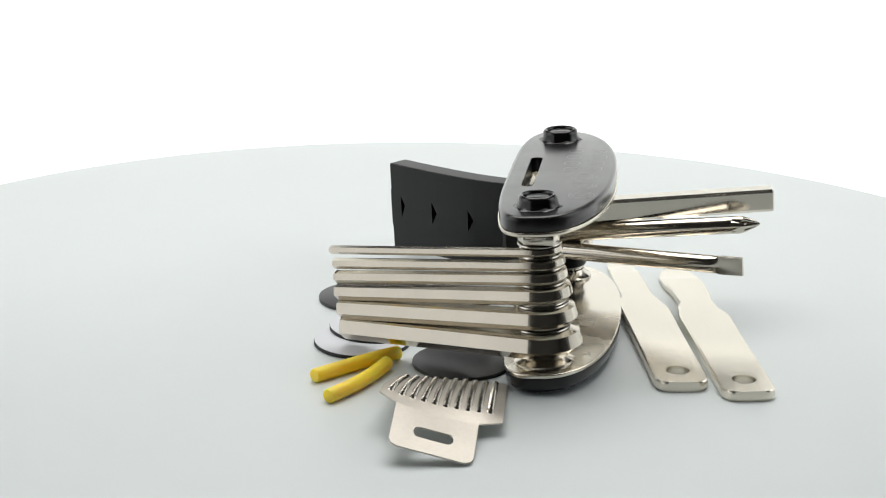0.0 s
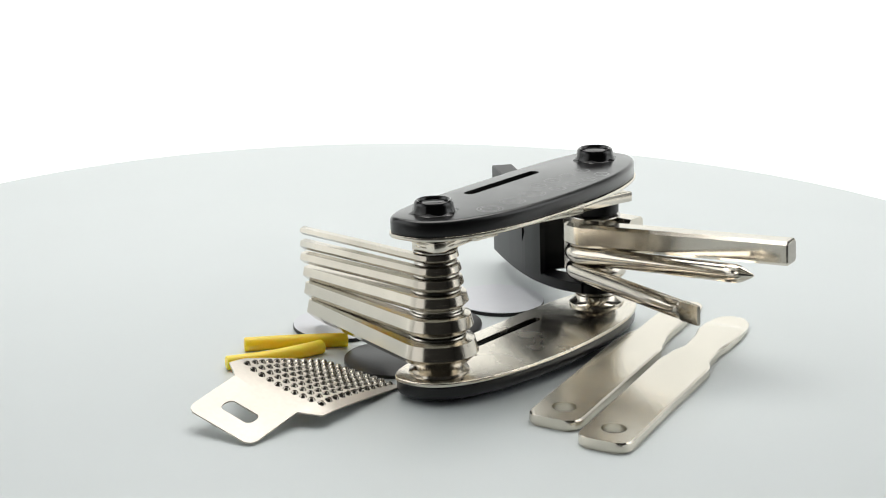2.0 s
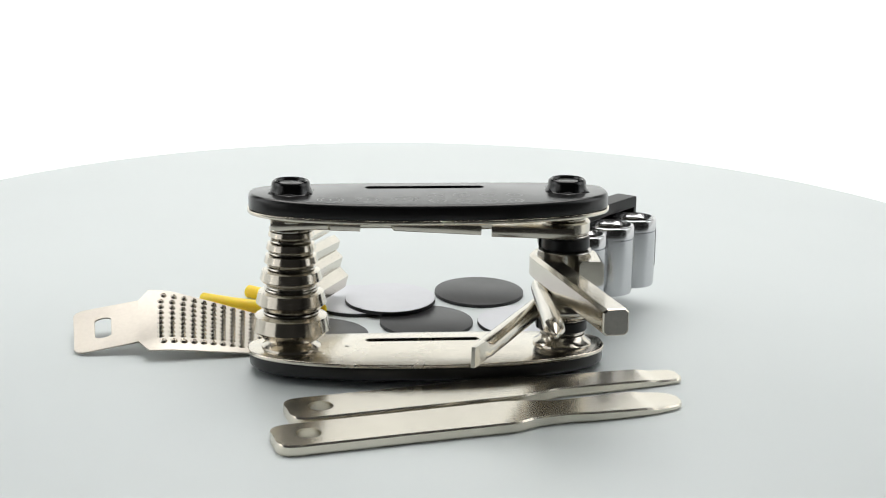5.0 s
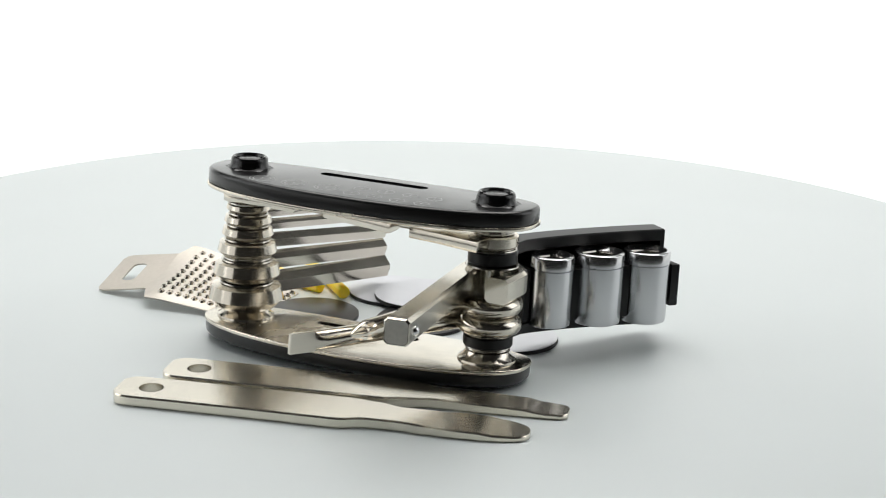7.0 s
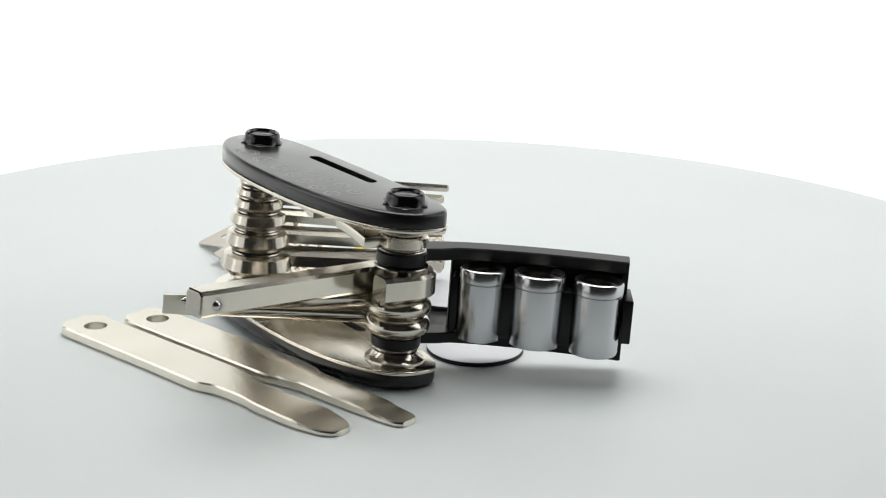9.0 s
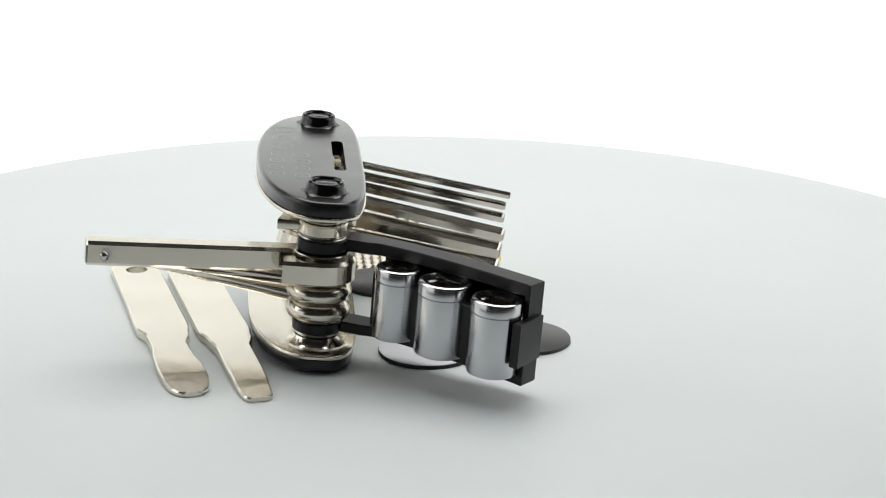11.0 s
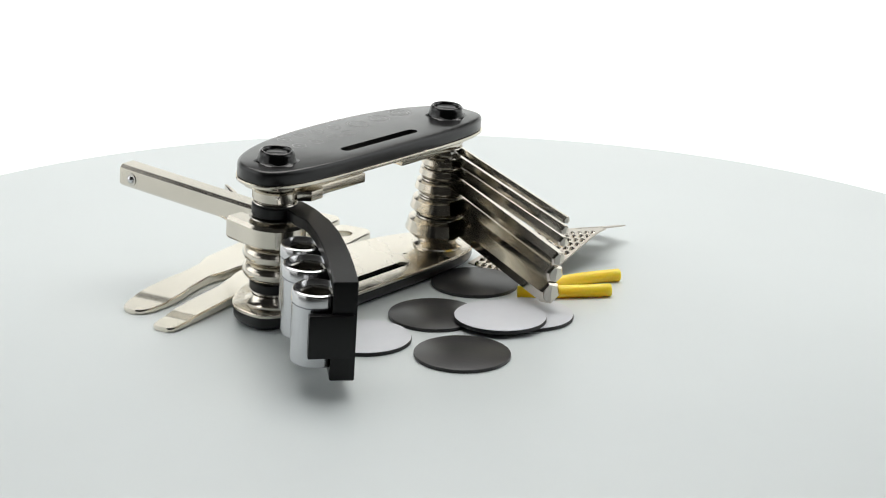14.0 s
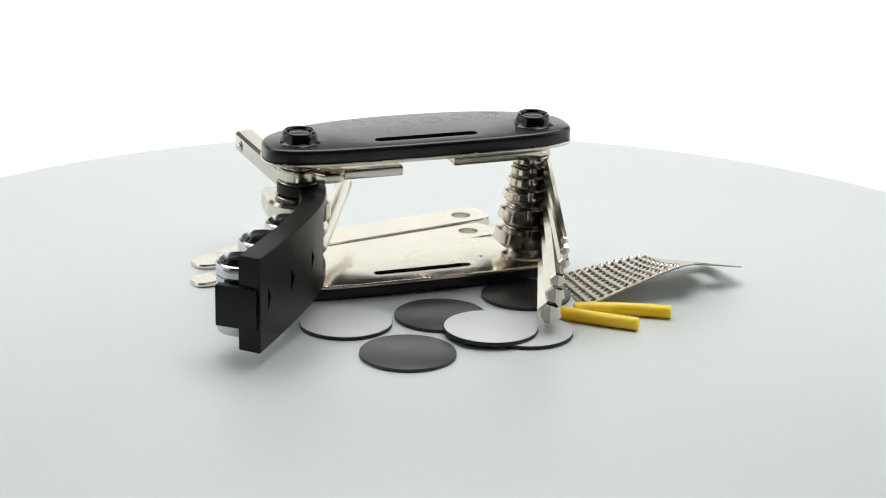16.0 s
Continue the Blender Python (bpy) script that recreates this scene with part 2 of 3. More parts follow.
for px, py in (PIVOT_A, PIVOT_B):
    part("pivot_bolt", lathe(bmesh.new(), [(0, 0.5), (3.3, 0.5), (3.3, 44), (0, 44)], px, py), SPRING, tool)
    bm = lathe(bmesh.new(), [(3.4, 4.82), (7.6, 4.82), (7.5, 5.4), (6.4, 6.1), (5.9, 6.9), (5.7, 7.4), (3.4, 7.4)], px, py, closed=True)
    part("boss", bm, NICKEL, tool, "turned nickel boss")
    bm = bmesh.new()
    lathe(bm, [(0, 44.9), (6.4, 44.9), (6.4, 45.2), (5.2, 45.8), (0, 46.0)], px, py, sides=6)
    bmesh.ops.rotate(bm, cent=(px, py, 0), matrix=Matrix.Rotation(radians(24), 3, "Z"), verts=bm.verts)
    nut = part("bolt_head", bm, BLACKED, tool, "black enamelled bolt head")
    bm = lathe(bmesh.new(), [(5.3, 45.4), (5.0, 46.2), (4.85, 47.2), (4.75, 47.7), (4.45, 48.1), (4.1, 48.25), (3.75, 48.15), (3.5, 47.8), (3.45, 47.4), (0, 47.4)], px, py)
    part("collar", bm, BLACKED, nut)
    bm = lathe(bmesh.new(), [(0, 47.72), (2.6, 47.72), (2.85, 47.55), (2.85, 47.2), (0, 47.2)], px, py)
    part("socket_plug", bm, RUBBER, nut)

# thin sprung washers between the eyes
for (px, py), rows in ((PIVOT_A, ((7.0, 5.8), (7.6, 6.3), (14.3, 7.2), (14.9, 6.6), (20.4, 6.9), (20.9, 6.3), (25.9, 6.2), (29.8, 5.8), (32.9, 5.4), (35.9, 5.6), (37.4, 5.2), (38.3, 5.5), (39.6, 5.8))),
                       (PIVOT_B, ((7.9, 5.7), (8.4, 6.0), (11.9, 6.3), (16.9, 6.2), (21.8, 6.2), (29.6, 6.9), (33.8, 6.1), (34.3, 5.7), (38.0, 5.2), (39.4, 6.2)))):
    for z, r in rows:
        bm = lathe(bmesh.new(), [(3.4, z - 0.2), (r - 0.1, z - 0.2), (r, z), (r - 0.1, z + 0.2), (3.4, z + 0.2)], px, py, n=32, closed=True)
        part("washer", bm, SPRING, tool)

def end_face(tip, pivot, hub_z, profile, parent):
    """The dull sawn end of a bar, a thin disc on its tip."""
    tip = Vector(tip)
    out = (tip - Vector((*pivot, hub_z))).normalized()
    part("end_face", sweep(bmesh.new(), [tip - out * 0.1, tip + out * 0.03], [profile, profile]), SAWN, parent, "dull sawn end", sharp=25)


# six hex keys on one bolt
for size, hub_z, tip in ((2.0, 34.5, (12.6, 55.7, 30.5)), (2.5, 31.2, (11.7, 54.8, 27.1)), (3.0, 27.9, (11.7, 54.7, 23.5)),
                         (4.0, 23.5, (13.5, 54.9, 18.9)), (5.0, 17.6, (13.7, 54.3, 14.3)), (6.0, 10.9, (14.8, 53.9, 8.9))):
    shape = turned(hexagon(size), 14)
    bm = eye_bar(PIVOT_A, hub_z, tip, 3.7 + size / 2, shape, 1, [(0, scaled(shape, 0.80)), (0.55, shape)], 262)
    key = part("hex_key", bm, NICKEL, tool, "nickel hex key bent into an eye", sharp=25)
    end_face(tip, PIVOT_A, hub_z, scaled(rod(1.0, 18), size * 0.40), key)

# the adapter, crosshead and flat driver on the other bolt
shape = bar(3.1, 3.2, 0.85)
bm = eye_bar(PIVOT_B, 25.5, (71.6, -59.0, 26.95), 5.9, shape, -1, [(0, scaled(shape, 0.9)), (0.4, shape)], 194, 9.0)
adapter = part("socket_adapter", bm, NICKEL, tool, "thick nickel bar with a detent ball for sockets", sharp=25)
end_face((71.6, -59.0, 26.95), (SPAN - 5.9, 0), 25.5, scaled(shape, 0.86), adapter)
bm = bmesh.new()
bmesh.ops.create_uvsphere(bm, u_segments=16, v_segments=10, radius=1.3, matrix=Matrix.Translation((73.7, -54.2, 26.5)))
part("detent_ball", bm, CHROME, adapter)
bm = lathe(bmesh.new(), [(1.3, -0.25), (1.95, -0.25), (1.95, 0.16), (1.3, 0.16)], n=20, closed=True)
bmesh.ops.transform(bm, matrix=Matrix.Translation((74.0, -54.2, 26.5)) @ Matrix.Rotation(radians(90), 4, "Y"), verts=bm.verts)
part("detent_ring", bm, SPRING, adapter)


def cross(r, k, n=24):
    """A crosshead section: four ribs with flutes cut k deep between them."""
    out = []
    for i in range(n):
        a = 2 * math.pi * i / n
        f = abs(math.cos(2 * a)) ** 0.6
        q = r * (1 - k * (1 - f))
        out.append((q * math.sin(a), q * math.cos(a)))
    return out


round_bar = rod(2.45, 24)
bm = eye_bar(PIVOT_B, 19.4, (58.6, -55.2, 23.2), 5.95, round_bar, -1,
             [(0, cross(0.25, 0.2)), (0.9, cross(0.8, 0.4)), (3.9, cross(2.15, 0.5)), (5.4, cross(2.5, 0.4)), (7.6, round_bar)], 300)
part("crosshead_driver", bm, NICKEL, tool, "nickel crosshead screwdriver", sharp=30)


def blade(w, h, n=24):
    out = []
    for i in range(n):
        a = 2 * math.pi * i / n
        s, c = math.sin(a), math.cos(a)
        m = max(abs(s), abs(c))
        out.append((w * s / m, h * c / m))
    return out


bm = eye_bar(PIVOT_B, 14.4, (40.3, -50.2, 16.5), 5.9, round_bar, -1,
             [(0, blade(0.45, 2.45)), (6.5, blade(0.9, 2.45)), (8.2, scaled(round_bar, 0.72, 1.0)), (9.6, round_bar)], 300)
part("flat_driver", bm, NICKEL, tool, "nickel flat screwdriver", sharp=30)

# two short flat tools folded away under the upper plate
stepped = [(-5.2, -4), (-3, -5.2), (9, -4.4), (9.6, -5.4), (17, -6.6), (17.4, -3), (25, -3.4), (25.5, -6.4), (46.8, -11.8), (46.8, -6.2), (26.2, -1.5), (26.2, 6.6), (10, 6.4), (0, 5.4), (-4.5, 3.5)]
part("spoke_key", plate(stepped, 36.3, 38.8, [circle(0, 0, 3.4, 20)], 0.25, 0.25, 2), NICKEL, tool, "flat spoke key folded under the plate")
stub = [(70.8, -5.2), (70.3, -11.6), (58.6, -8.6), (50, -7.0), (50.6, -3.6), (60, -1.2), (58, 1.4), (41.5, 1.6), (41.5, 6.4), (58.5, 6.4), (60.5, 8.4), (65, 8.6), (67.5, 5.9)][::-1]
bm = plate(stub, 34.7, 37.5, (), 0.3, 0.3, 2)
lathe(bm, [(3.4, 34.5), (5.9, 34.5), (6.25, 34.9), (6.25, 37.2), (5.9, 37.6), (3.4, 37.6)], *PIVOT_B, closed=True)
part("stub_key", bm, NICKEL, tool, "stub key folded under the plate")

# the black socket carrier
SPINE = [(63.3, 0.5), (64.2, 7.5), (67.0, 15.5), (71.6, 24.2), (77.6, 33.0), (84.0, 41.2), (90.2, 48.6), (94.6, 53.6)]


def along(s):
    """Point and unit heading on the carrier's spine at s from 0 to 1."""
    k = s * (len(SPINE) - 1)
    i = min(len(SPINE) - 2, int(k))
    a = [Vector(SPINE[min(len(SPINE) - 1, max(0, i + j))]) for j in (-1, 0, 1, 2)]
    f = k - i
    point = 0.5 * ((2 * a[1]) + (a[2] - a[0]) * f + (2 * a[0] - 5 * a[1] + 4 * a[2] - a[3]) * f * f + (3 * a[1] - a[0] - 3 * a[2] + a[3]) * f ** 3)
    way = ((a[2] - a[0]) + 2 * (2 * a[0] - 5 * a[1] + 4 * a[2] - a[3]) * f + 3 * (3 * a[1] - a[0] - 3 * a[2] + a[3]) * f * f) * 0.5
    return point, way.normalized()


carrier_top, carrier_low = 33.3, 8.6
bm = bmesh.new()
stops = sorted([0.315, 0.36, 0.40, 0.46, 0.49, 0.52, 0.58, 0.66, 0.69, 0.72, 0.76, 0.81, 0.87, 0.90, 0.93, 0.97, 1.0])
notched = (0.49, 0.69, 0.90)


def wall_point(s, z, deep):
    point, way = along(s)
    side = Vector((way.y, -way.x))
    drop = -1.6 * s if z < 20 else -0.6 * s
    return Vector((*(point + side * deep), z + drop))


for a, b in zip(stops, stops[1:]):
    middle = 21.0
    if b in notched:
        bands = [((carrier_low, middle), (carrier_low, middle - 3.1)), ((middle, carrier_top), (middle + 3.1, carrier_top))]
    else:
        bands = [((carrier_low, carrier_top), (carrier_low, carrier_top))]
    for (a0, a1), (b0, b1) in bands:
        corners = [(a, a0), (b, b0), (b, b1), (a, a1)]
        front = [bm.verts.new(wall_point(s, z, 0.0)) for s, z in corners]
        back = [bm.verts.new(wall_point(s, z, 1.6)) for s, z in corners]
        bm.faces.new(front), bm.faces.new(back[::-1])
        for i in (0, 2):
            bm.faces.new((front[i], front[i + 1], back[i + 1], back[i]))
        if a == stops[0] or a in notched:
            bm.faces.new((front[3], front[0], back[0], back[3]))
        if b == 1.0:
            bm.faces.new((front[1], front[2], back[2], back[1]))
carrier = part("socket_carrier", bm, PLASTIC, tool, "black plastic carrier holding three sockets")


def flange(z0, z1, name, dip, wide):
    bm = bmesh.new()
    path, profiles = [], []
    for i in range(17):
        s = i / 16
        point, way = along(s)
        side = Vector((way.y, -way.x))
        w = wide + (1.5 * (1 - s) if s < 0.3 else 0)
        path.append(Vector((*(point + side * w / 2), (z0 + z1) / 2 + dip * s)))
        h = (z1 - z0) / 2
        profiles.append(bar(w / 2, h, 0.3))
    sweep(bm, path, profiles)
    part(name, bm, PLASTIC, carrier)
    part("ear", lathe(bmesh.new(), [(3.4, z0), (6.0, z0), (6.3, z0 + 0.3), (6.3, z1 - 0.3), (6.0, z1), (3.4, z1)], *PIVOT_B, closed=True), PLASTIC, carrier)


flange(30.2, 33.4, "flange", -0.6, 6.2)
flange(8.6, 11.5, "flange", -2.1, 6.2)
tail, tail_way = along(1.0)
tail_side = Vector((tail_way.y, -tail_way.x))
part("end_plate", plate([tuple(tail + tail_way * u + tail_side * v) for u, v in ((-1.1, 0.1), (-1.1, 6.1), (0.25, 6.1), (0.25, 0.1))],
                        6.6, 32.7, (), 0.25, 0.3, 2), PLASTIC, carrier)
LINE = [(78.9, 19.2), (87.9, 30.2), (97.0, 42.2)]
way = Vector((0.635, 0.772))
left = Vector((-0.772, 0.635))


def prong(spot, wide, deep, z0, z1):
    centre = Vector(spot)
    outline = []
    for u, v in ((-wide, -deep), (wide, -deep), (wide * 0.6, deep), (-wide * 0.6, deep)):
        outline.append(tuple(centre + way * u + left * v))
    part("prong", plate(outline, z0, z1, (), 0.4, 0.4, 2), PLASTIC, carrier)


prong(Vector(LINE[0]) + way * 6.6 + left * 2.6, 1.5, 4.0, 11.5, 25.0)
prong(Vector(LINE[1]) + way * 7.3 + left * 2.6, 1.6, 4.2, 11.0, 25.0)
prong(Vector(LINE[0]) - way * 6.8 + left * 3.4, 0.8, 3.4, 11.5, 26.0)
prong(Vector(LINE[2]) + way * 7.8 + left * 2.8, 1.2, 5.6, 13.0, 24.5)

# size marks printed on the upper plate: outlined nuts with a bar for each number
for x, y, r, sides, rings in ((55.2, -12.0, 2.1, 6, 1), (48.8, -12.4, 2.1, 6, 1), (42.2, -12.0, 2.1, 6, 1), (35.8, -11.6, 2.2, 6, 1), (27.8, -9.6, 3.2, 24, 2), (18.6, -10.0, 3.2, 24, 2),
                              (9.4, -10.0, 3.2, 24, 2), (55.8, -5.5, 2.1, 6, 1), (49.1, -5.3, 2.1, 6, 1), (42.4, -5.3, 2.1, 24, 1), (35.8, -5.6, 2.1, 24, 1)):
    bm = bmesh.new()
    for k in range(rings):
        q = r - k * 0.9
        lathe(bm, [(q - 0.15, 45.15), (q + 0.15, 45.15), (q + 0.15, 45.208), (q - 0.15, 45.208)], x, y, closed=True, sides=sides)
    bmesh.ops.create_cube(bm, size=1, matrix=Matrix.Translation((x, y, 45.18)) @ Matrix.Diagonal((0.35, 1.3, 0.056, 1)))
    part("size_mark", bm, INK, tool, "pale outlined size mark")


# ---- sockets in the carrier ----
def socket(spot, r, z0, z1, hole, label):
    ob = thing("socket", label, "socket", TOOL @ mm(*spot, z0), "sockets in the carrier")
    h = z1 - z0
    bm = bmesh.new()
    lathe(bm, [(0, 0), (r - 0.8, 0), (r - 0.3, 0.25), (r - 0.12, 0.8), (r - 0.12, h - 3.7), (r - 0.4, h - 3.55), (r - 0.4, h - 3.3), (r, h - 3.15)], n=48)
    part("body", bm, MATTE_CHROME, ob, "bright chromed socket body")
    bm = lathe(bmesh.new(), [(r, h - 3.15), (r, h - 0.7), (r - 0.2, h - 0.2), (r - 0.55, h), (r - 1.0, h), (r - 1.25, h - 0.35), (hole + 0.3, h - 1.1)], n=48)
    part("rim_band", bm, CHROME, ob)
    bm = lathe(bmesh.new(), [(hole + 0.4, h - 1.12), (hole, h - 1.5), (hole, h - 9), (0, h - 9)], sides=6)
    part("hex_recess", bm, SPRING, ob)
    return ob


def size_number(ob, words, r, z):
    """A number stamped upright on the socket's side."""
    data = bpy.data.curves.new("size_number", "FONT")
    data.body, data.size, data.extrude = words, 0.0028, 0.00003
    data.align_x, data.align_y = "CENTER", "CENTER"
    data.materials.append(BLACKED)
    mark = new("size_number", data)
    mark.parent = ob
    mark.matrix_basis = mm(0, -r - 0.01, z, 90)


small = socket(LINE[0], 5.8, 10.6, 29.3, 3.4, "small chrome socket held in a black carrier")
size_number(small, "8", 5.68, 12.1)
socket(LINE[1], 6.7, 10.2, 29.3, 4.3, "wide chrome socket held in a black carrier")
socket(LINE[2], 6.4, 9.2, 28.6, 4.0, "chrome socket beside the carrier's end clip")


# ---- tyre levers ----
def lever(base, stations, slope, ridge, step, label):
    """stations: (distance, left edge, right edge), from the hole's end to the tip. ridge, step: where and how far the ground tip drops."""
    ob = thing("tyre_lever", label, "tyre lever", base, "tyre levers")
    count = 64
    xs = [stations[0][0] + (stations[-1][0] - stations[0][0]) * i / count for i in range(count + 1)]

    def edge(x, k):
        for a, b in zip(stations, stations[1:]):
            if x <= b[0]:
                f = (x - a[0]) / (b[0] - a[0])
                f = f * f * (3 - 2 * f) if a[0] > 12 and b[0] < 92 else f
                return a[k] + (b[k] - a[k]) * f
        return stations[-1][k]

    hole_x, hole_r, soft_edge = 7.7, 3.05, 0.42
    xs = sorted(set([round(x, 3) for x in xs] + [round(hole_x + hole_r * math.cos(math.pi * k / 16), 3) for k in range(17)] + [round(stations[0][0] + 0.15 * k * k, 3) for k in range(1, 6)]
                    + [round(stations[-1][0] - 0.12 * k * k, 3) for k in range(1, 7)] + [ridge + 0.5 * k for k in range(10)]))
    bm = bmesh.new()
    rows = []
    for x in xs:
        k = max(0.0, (x - 58) / 43)
        f = min(1.0, max(0.0, (x - ridge) / 4.5))
        top = 2.75 - slope * k * k - step * f * f * (3 - 2 * f)
        gap = math.sqrt(max(0.0, hole_r ** 2 - (x - hole_x) ** 2))
        up, low = edge(x, 1), edge(x, 2)
        c = min(soft_edge, (up - low) / 3)
        left = [(up - c, top), (up, top - c), (up, c), (up - c, 0), (gap, 0), (gap, top)]
        right = [(-gap, top), (-gap, 0), (low + c, 0), (low, c), (low, top - c), (low + c, top)]
        rows.append([[bm.verts.new((x, y, z)) for y, z in half] for half in (left, right)])
    for n, (a, b) in enumerate(zip(rows, rows[1:])):
        inside = abs((xs[n] + xs[n + 1]) / 2 - hole_x) < hole_r
        for half in (0, 1):
            for i in range(6):
                wall = i == (4 if half == 0 else 0)
                if wall and not inside:
                    continue
                q = (i + 1) % 6
                bm.faces.new((a[half][i], a[half][q], b[half][q], b[half][i]))
    for row in (rows[0], rows[-1]):
        for half in row:
            bm.faces.new(half)
    part("blade", bm, SATIN, ob, sharp=30)
    return ob


spoon = [(-0.6, 3.8, -3.8), (-0.2, 4.9, -4.9), (0.6, 5.8, -5.8), (1.8, 6.5, -6.5), (3.6, 6.8, -6.8), (30, 6.8, -6.8), (56, 6.9, -7.1), (63, 6.0, -5.2), (70, 4.3, -5.0), (78, 4.6, -5.8), (86, 5.8, -6.0), (92, 5.9, -5.7),
         (96, 5.4, -5.1), (98.5, 4.7, -4.4), (100.2, 3.7, -3.4), (101.0, 2.7, -2.5), (101.4, 1.6, -1.5)]
chisel = [(-0.6, 3.8, -3.8), (-0.2, 4.9, -4.9), (0.6, 5.8, -5.8), (1.8, 6.5, -6.5), (3.6, 6.8, -6.8), (30, 6.8, -6.8), (56, 6.9, -6.9), (62, 6.2, -5.6), (69, 4.5, -4.4), (80, 4.5, -4.5), (90, 4.3, -4.3), (97, 4.0, -4.0),
          (100, 3.7, -3.6), (101, 2.9, -2.8), (101.4, 2.2, -2.2)]
lever(mm(78.3, -56.8, 0, 0, 0, 94.0), spoon, 1.1, 89.5, 0.3, "nickel tyre lever with a rounded spoon tip")
lever(mm(62.4, -51.0, 0, 0, 0, 94.0), chisel, 1.0, 90.5, 0.42, "nickel tyre lever with a narrow square tip")


# ---- grater ----
grater = thing("tube_rasp", "bent sheet steel rasp for roughening inner tubes", "rasp", mm(3, -62, 0))
CORNERS = [Vector(p) for p in ((16.4, -79.6, 2.9), (-12.6, -77.0, 9.6), (18.6, -48.0, 0.25), (-8.6, -43.2, 0.25))]


def rasp_point(u, v):
    """u: 0 at the shoulder to 1 at the far edge; v: 0 to 1 across."""
    near, far = CORNERS[0].lerp(CORNERS[1], v), CORNERS[2].lerp(CORNERS[3], v)
    p = near.lerp(far, u)
    ridge = math.sin(math.pi / 2 * max(0, min(1, u / 0.2, (1 - u) / 0.8)))
    p.z += -1.4 * math.sin(math.pi * v) * (1 - u) + (1.9 - 0.9 * v) * ridge * min(1, 0.2 + 6 * v)
    p.y -= 2.7 * min(1, v / 0.195, (1 - v) / 0.137) * max(0, 1 - u) ** 4
    return p - Vector((3, -62, 0))


bm = bmesh.new()
across = sorted([k / 14 for k in range(15)] + [0.195, 0.863])
grid = [[bm.verts.new(rasp_point(i / 24, v)) for v in across] for i in range(25)]
for i in range(24):
    for j in range(len(across) - 1):
        bm.faces.new((grid[i][j], grid[i][j + 1], grid[i + 1][j + 1], grid[i + 1][j]))
plate_part = part("rasp_plate", bm, SHEET, grater)
thick = plate_part.modifiers.new("thickness", "SOLIDIFY")
thick.thickness, thick.offset = 0.0004, 0

# the handle: flat tongue with a rounded slot
back_a, back_b = rasp_point(0, 0.195), rasp_point(0, 0.863)
end_a, end_b = Vector((9.0, -98.2, 0.35)) - Vector((3, -62, 0)), Vector((-10.1, -97.3, 5.2)) - Vector((3, -62, 0))


def tongue(p, q):
    """p across 0 to 1, q from the shoulder (0) to the end (1)."""
    a = back_a.lerp(end_a, q)
    b = back_b.lerp(end_b, q)
    c = a.lerp(b, p)
    c.z = c.z * q + (rasp_point(0, 0.195 + 0.668 * p).z if q < 0.001 else c.z - 0.55 * math.sin(math.pi * p) * (1 - q)) * (1 - q)
    return c


rim = [(0, 0), (0, 0.3), (0, 0.6), (0, 0.86), (0.03, 0.95), (0.1, 1.0), (0.3, 1.0), (0.5, 1), (0.7, 1), (0.9, 1.0), (0.97, 0.95), (1, 0.86), (1, 0.6), (1, 0.3), (1, 0), (0.8, 0), (0.6, 0), (0.4, 0), (0.2, 0)]
slot = [(0.5 + math.copysign(0.17, math.cos(a)) + 0.07 * math.cos(a), 0.55 + 0.13 * math.sin(a)) for a in [2 * math.pi * (k + 0.5) / 20 for k in range(20)]]
bm = bmesh.new()
edges = []
for loop in (rim, slot):
    verts = [bm.verts.new((p, q, 0)) for p, q in loop]
    edges += [bm.edges.new((verts[i], verts[(i + 1) % len(verts)])) for i in range(len(verts))]
bmesh.ops.triangle_fill(bm, edges=edges, use_beauty=True)
for v in bm.verts:
    v.co = tongue(v.co.x, v.co.y)
handle = part("handle", bm, SHEET, grater, "flat handle with a rounded slot")
thick = handle.modifiers.new("thickness", "SOLIDIFY")
thick.thickness, thick.offset = 0.0004, 0

tooth_shape = lathe(bmesh.new(), [(1.26, -0.05), (0.98, 0.2), (0.68, 0.6), (0.52, 0.8), (0.42, 0.8), (0.38, 0.3), (0.34, -0.6), (0, -0.6)], n=8)
tooth = part("tooth", tooth_shape, BURR, grater)
tooth_mesh = tooth.data
scene.collection.objects.unlink(tooth)
bpy.data.objects.remove(tooth)
for i in range(12):
    for j in range(10):
        u, v = 0.14 + 0.83 * i / 11, 0.11 + 0.82 * j / 9
        here, du, dv = rasp_point(u, v), rasp_point(u + 0.01, v) - rasp_point(u, v), rasp_point(u, v + 0.01) - rasp_point(u, v)
        up = dv.cross(du).normalized()
        if up.z < 0:
            up = -up
        ob = new("tooth", tooth_mesh)
        ob.parent = grater
        ob.matrix_basis = Matrix.Translation(here / 1000) @ up.to_track_quat("Z", "Y").to_matrix().to_4x4()


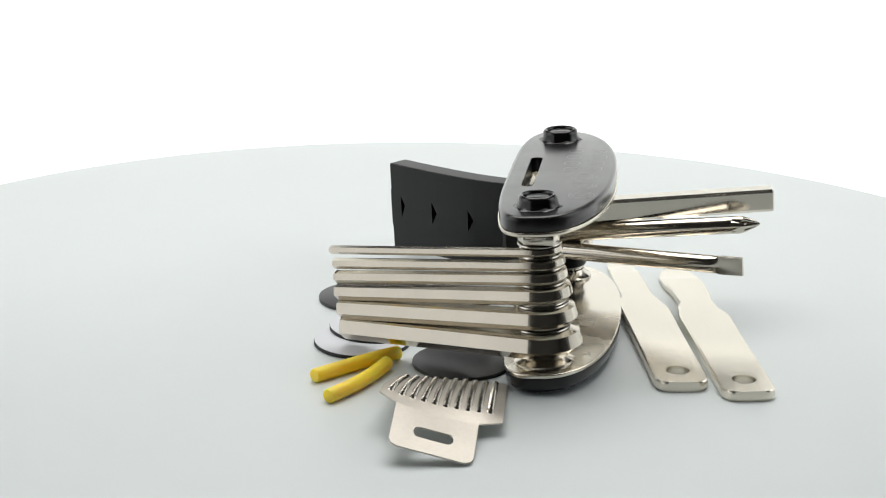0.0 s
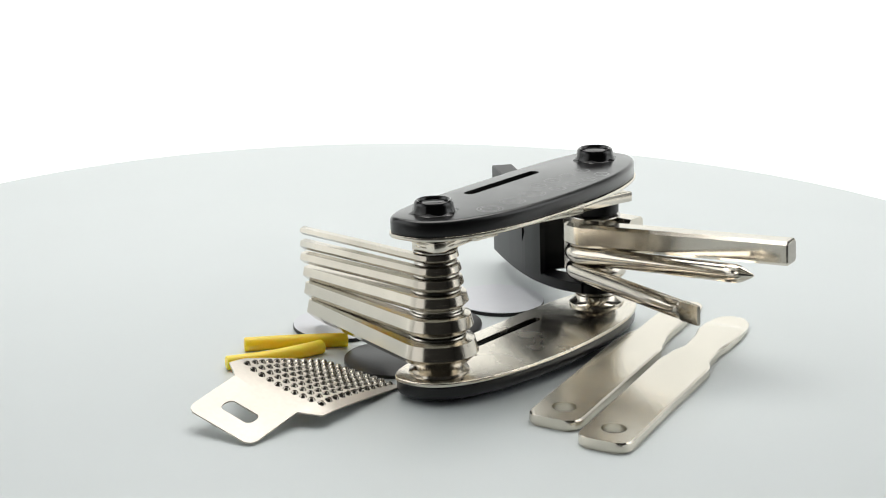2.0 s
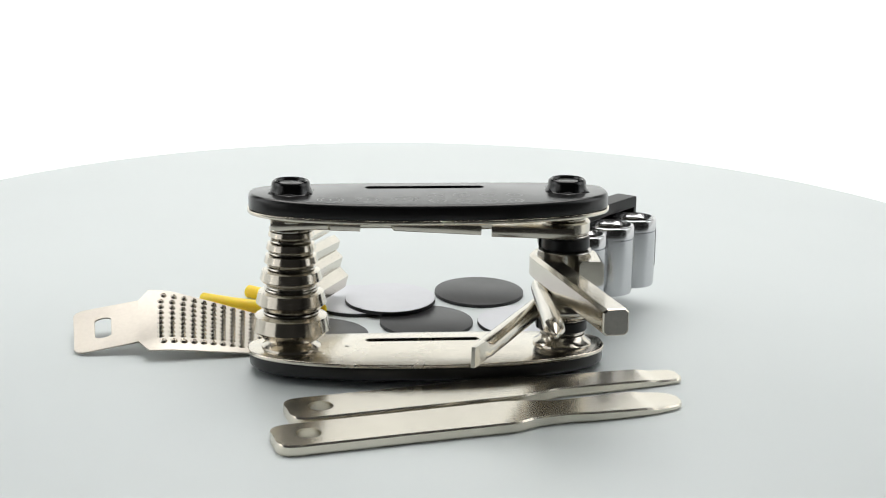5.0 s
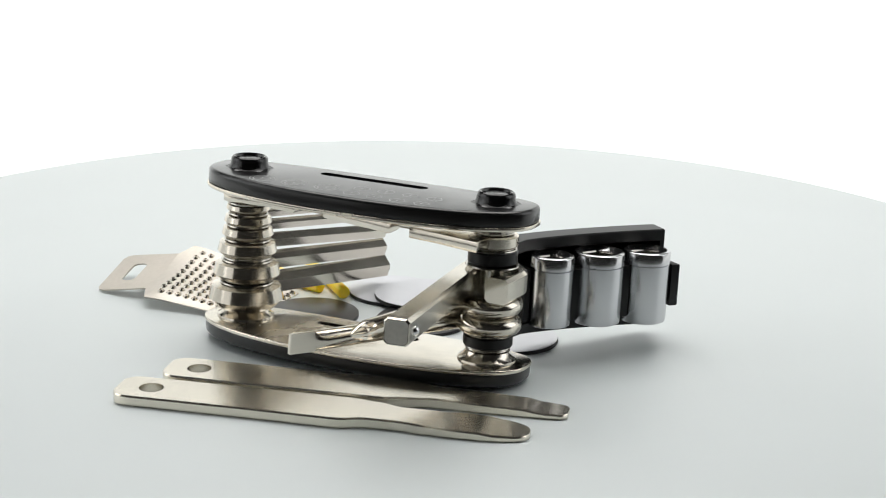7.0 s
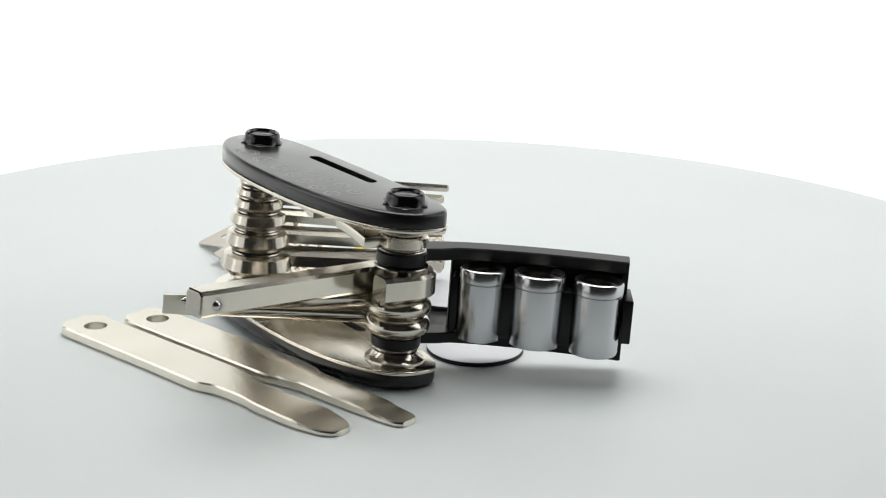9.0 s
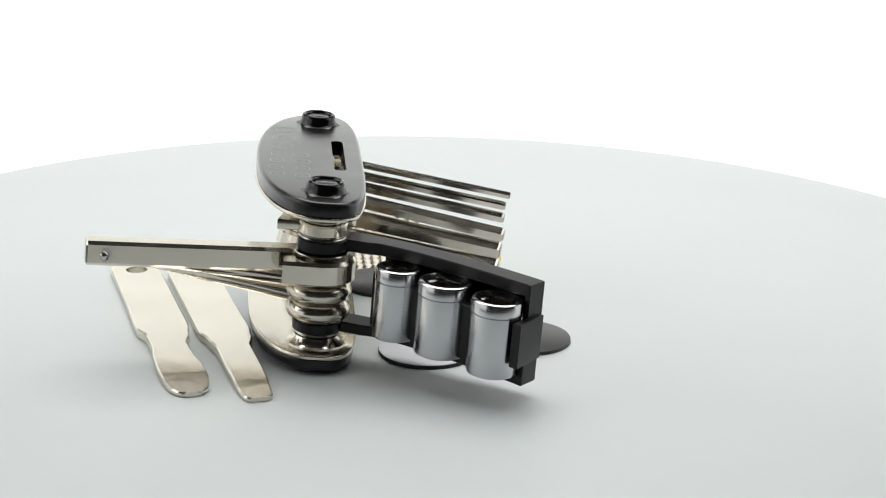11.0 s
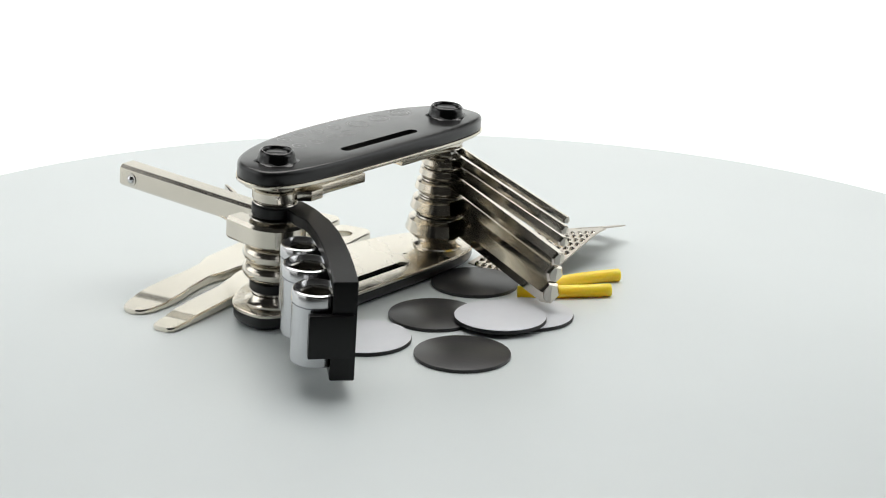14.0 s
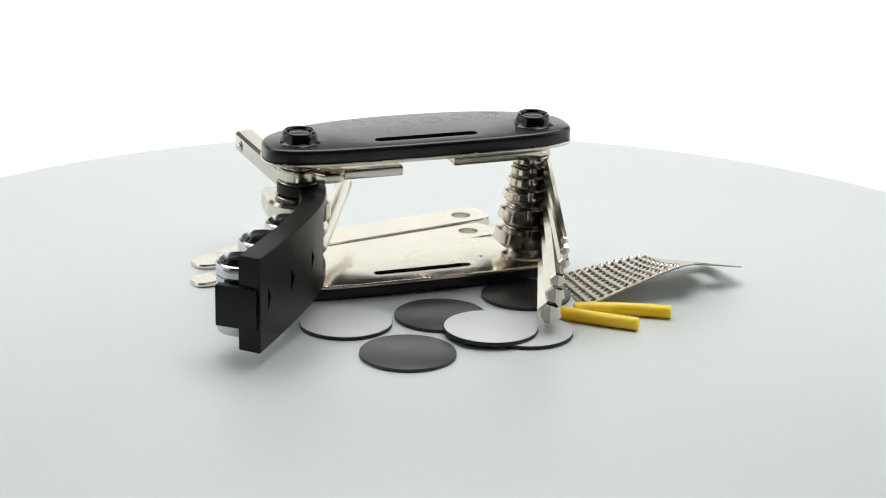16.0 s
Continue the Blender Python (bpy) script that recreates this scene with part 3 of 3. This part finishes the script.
# ---- yellow valve tubes ----
def tube(a, b, bend, label):
    ob = thing("rubber_tube", label, "rubber tube", mm(*a, 0), "yellow rubber tubes")
    n = 14
    path, profiles = [], []
    span = Vector(b) - Vector(a)
    for i in range(n + 1):
        f = i / n
        bow = bend * math.sin(math.pi * f)
        path.append(Vector((span.x * f - span.y / span.length * bow, span.y * f + span.x / span.length * bow, 1.8)))
        k = 0.9 if i in (0, n) else 1.0
        profiles.append([(s * 1.85 * k, z * 1.85 * k) for s, z in rod(1.0, 18)])
    path.insert(1, path[0].lerp(path[1], 0.12))
    profiles.insert(1, profiles[1])
    path.insert(-1, path[-1].lerp(path[-2], 0.12))
    profiles.insert(-1, profiles[2])
    part("tube", sweep(bmesh.new(), path, profiles), YELLOW, ob)


tube((-30.0, -47.3), (-9.2, -29.6), 0.4, "yellow rubber valve tube beside the patches")
tube((-25.7, -60.9), (-12.0, -37.6), -1.3, "yellow rubber valve tube beside the rasp")


# ---- tyre patches ----
def patch(x, y, z, white, label, tip=(0, 0)):
    ob = thing("tyre_patch", label, "tyre patch", mm(x, y, z, *tip), "tyre patches")
    wavy = [(px * (1 + 0.006 * noise.noise((px, py, x))), py * (1 + 0.006 * noise.noise((px, py, y)))) for px, py in circle(0, 0, 12.8, 64)]
    part("rubber_disc", plate(wavy, 0, 1.0, (), 0.2, 0.1, 2), RIM if white else PATCH, ob)
    if white:
        part("backing_film", plate(inset(wavy, 0.12), 1.0, 1.14, (), 0.05, 0.02, 1), FILM, ob, "white backing film")


patch(7.4, 23.5, 0, True, "round rubber patch with white backing film uppermost")
patch(-20.3, 18.2, 0, False, "round dark rubber patch lying flat")
patch(1.9, -2.8, 0, False, "round dark rubber patch partly under a white one")
patch(7.2, -33.1, 0, False, "round dark rubber patch beside the multi-tool")
patch(-19.2, -18.1, 0, True, "round white-backed patch partly under another")
patch(-15.6, -9.1, 1.16, True, "round white-backed patch lying on two others", (0.6, 0))


# ---- everything on the disc turns with it ----
def motions():
    for ob, base in RIDERS:
        walk(ob, [(k / 5, spun(k / 5) @ base) for k in range(81)])


motions()
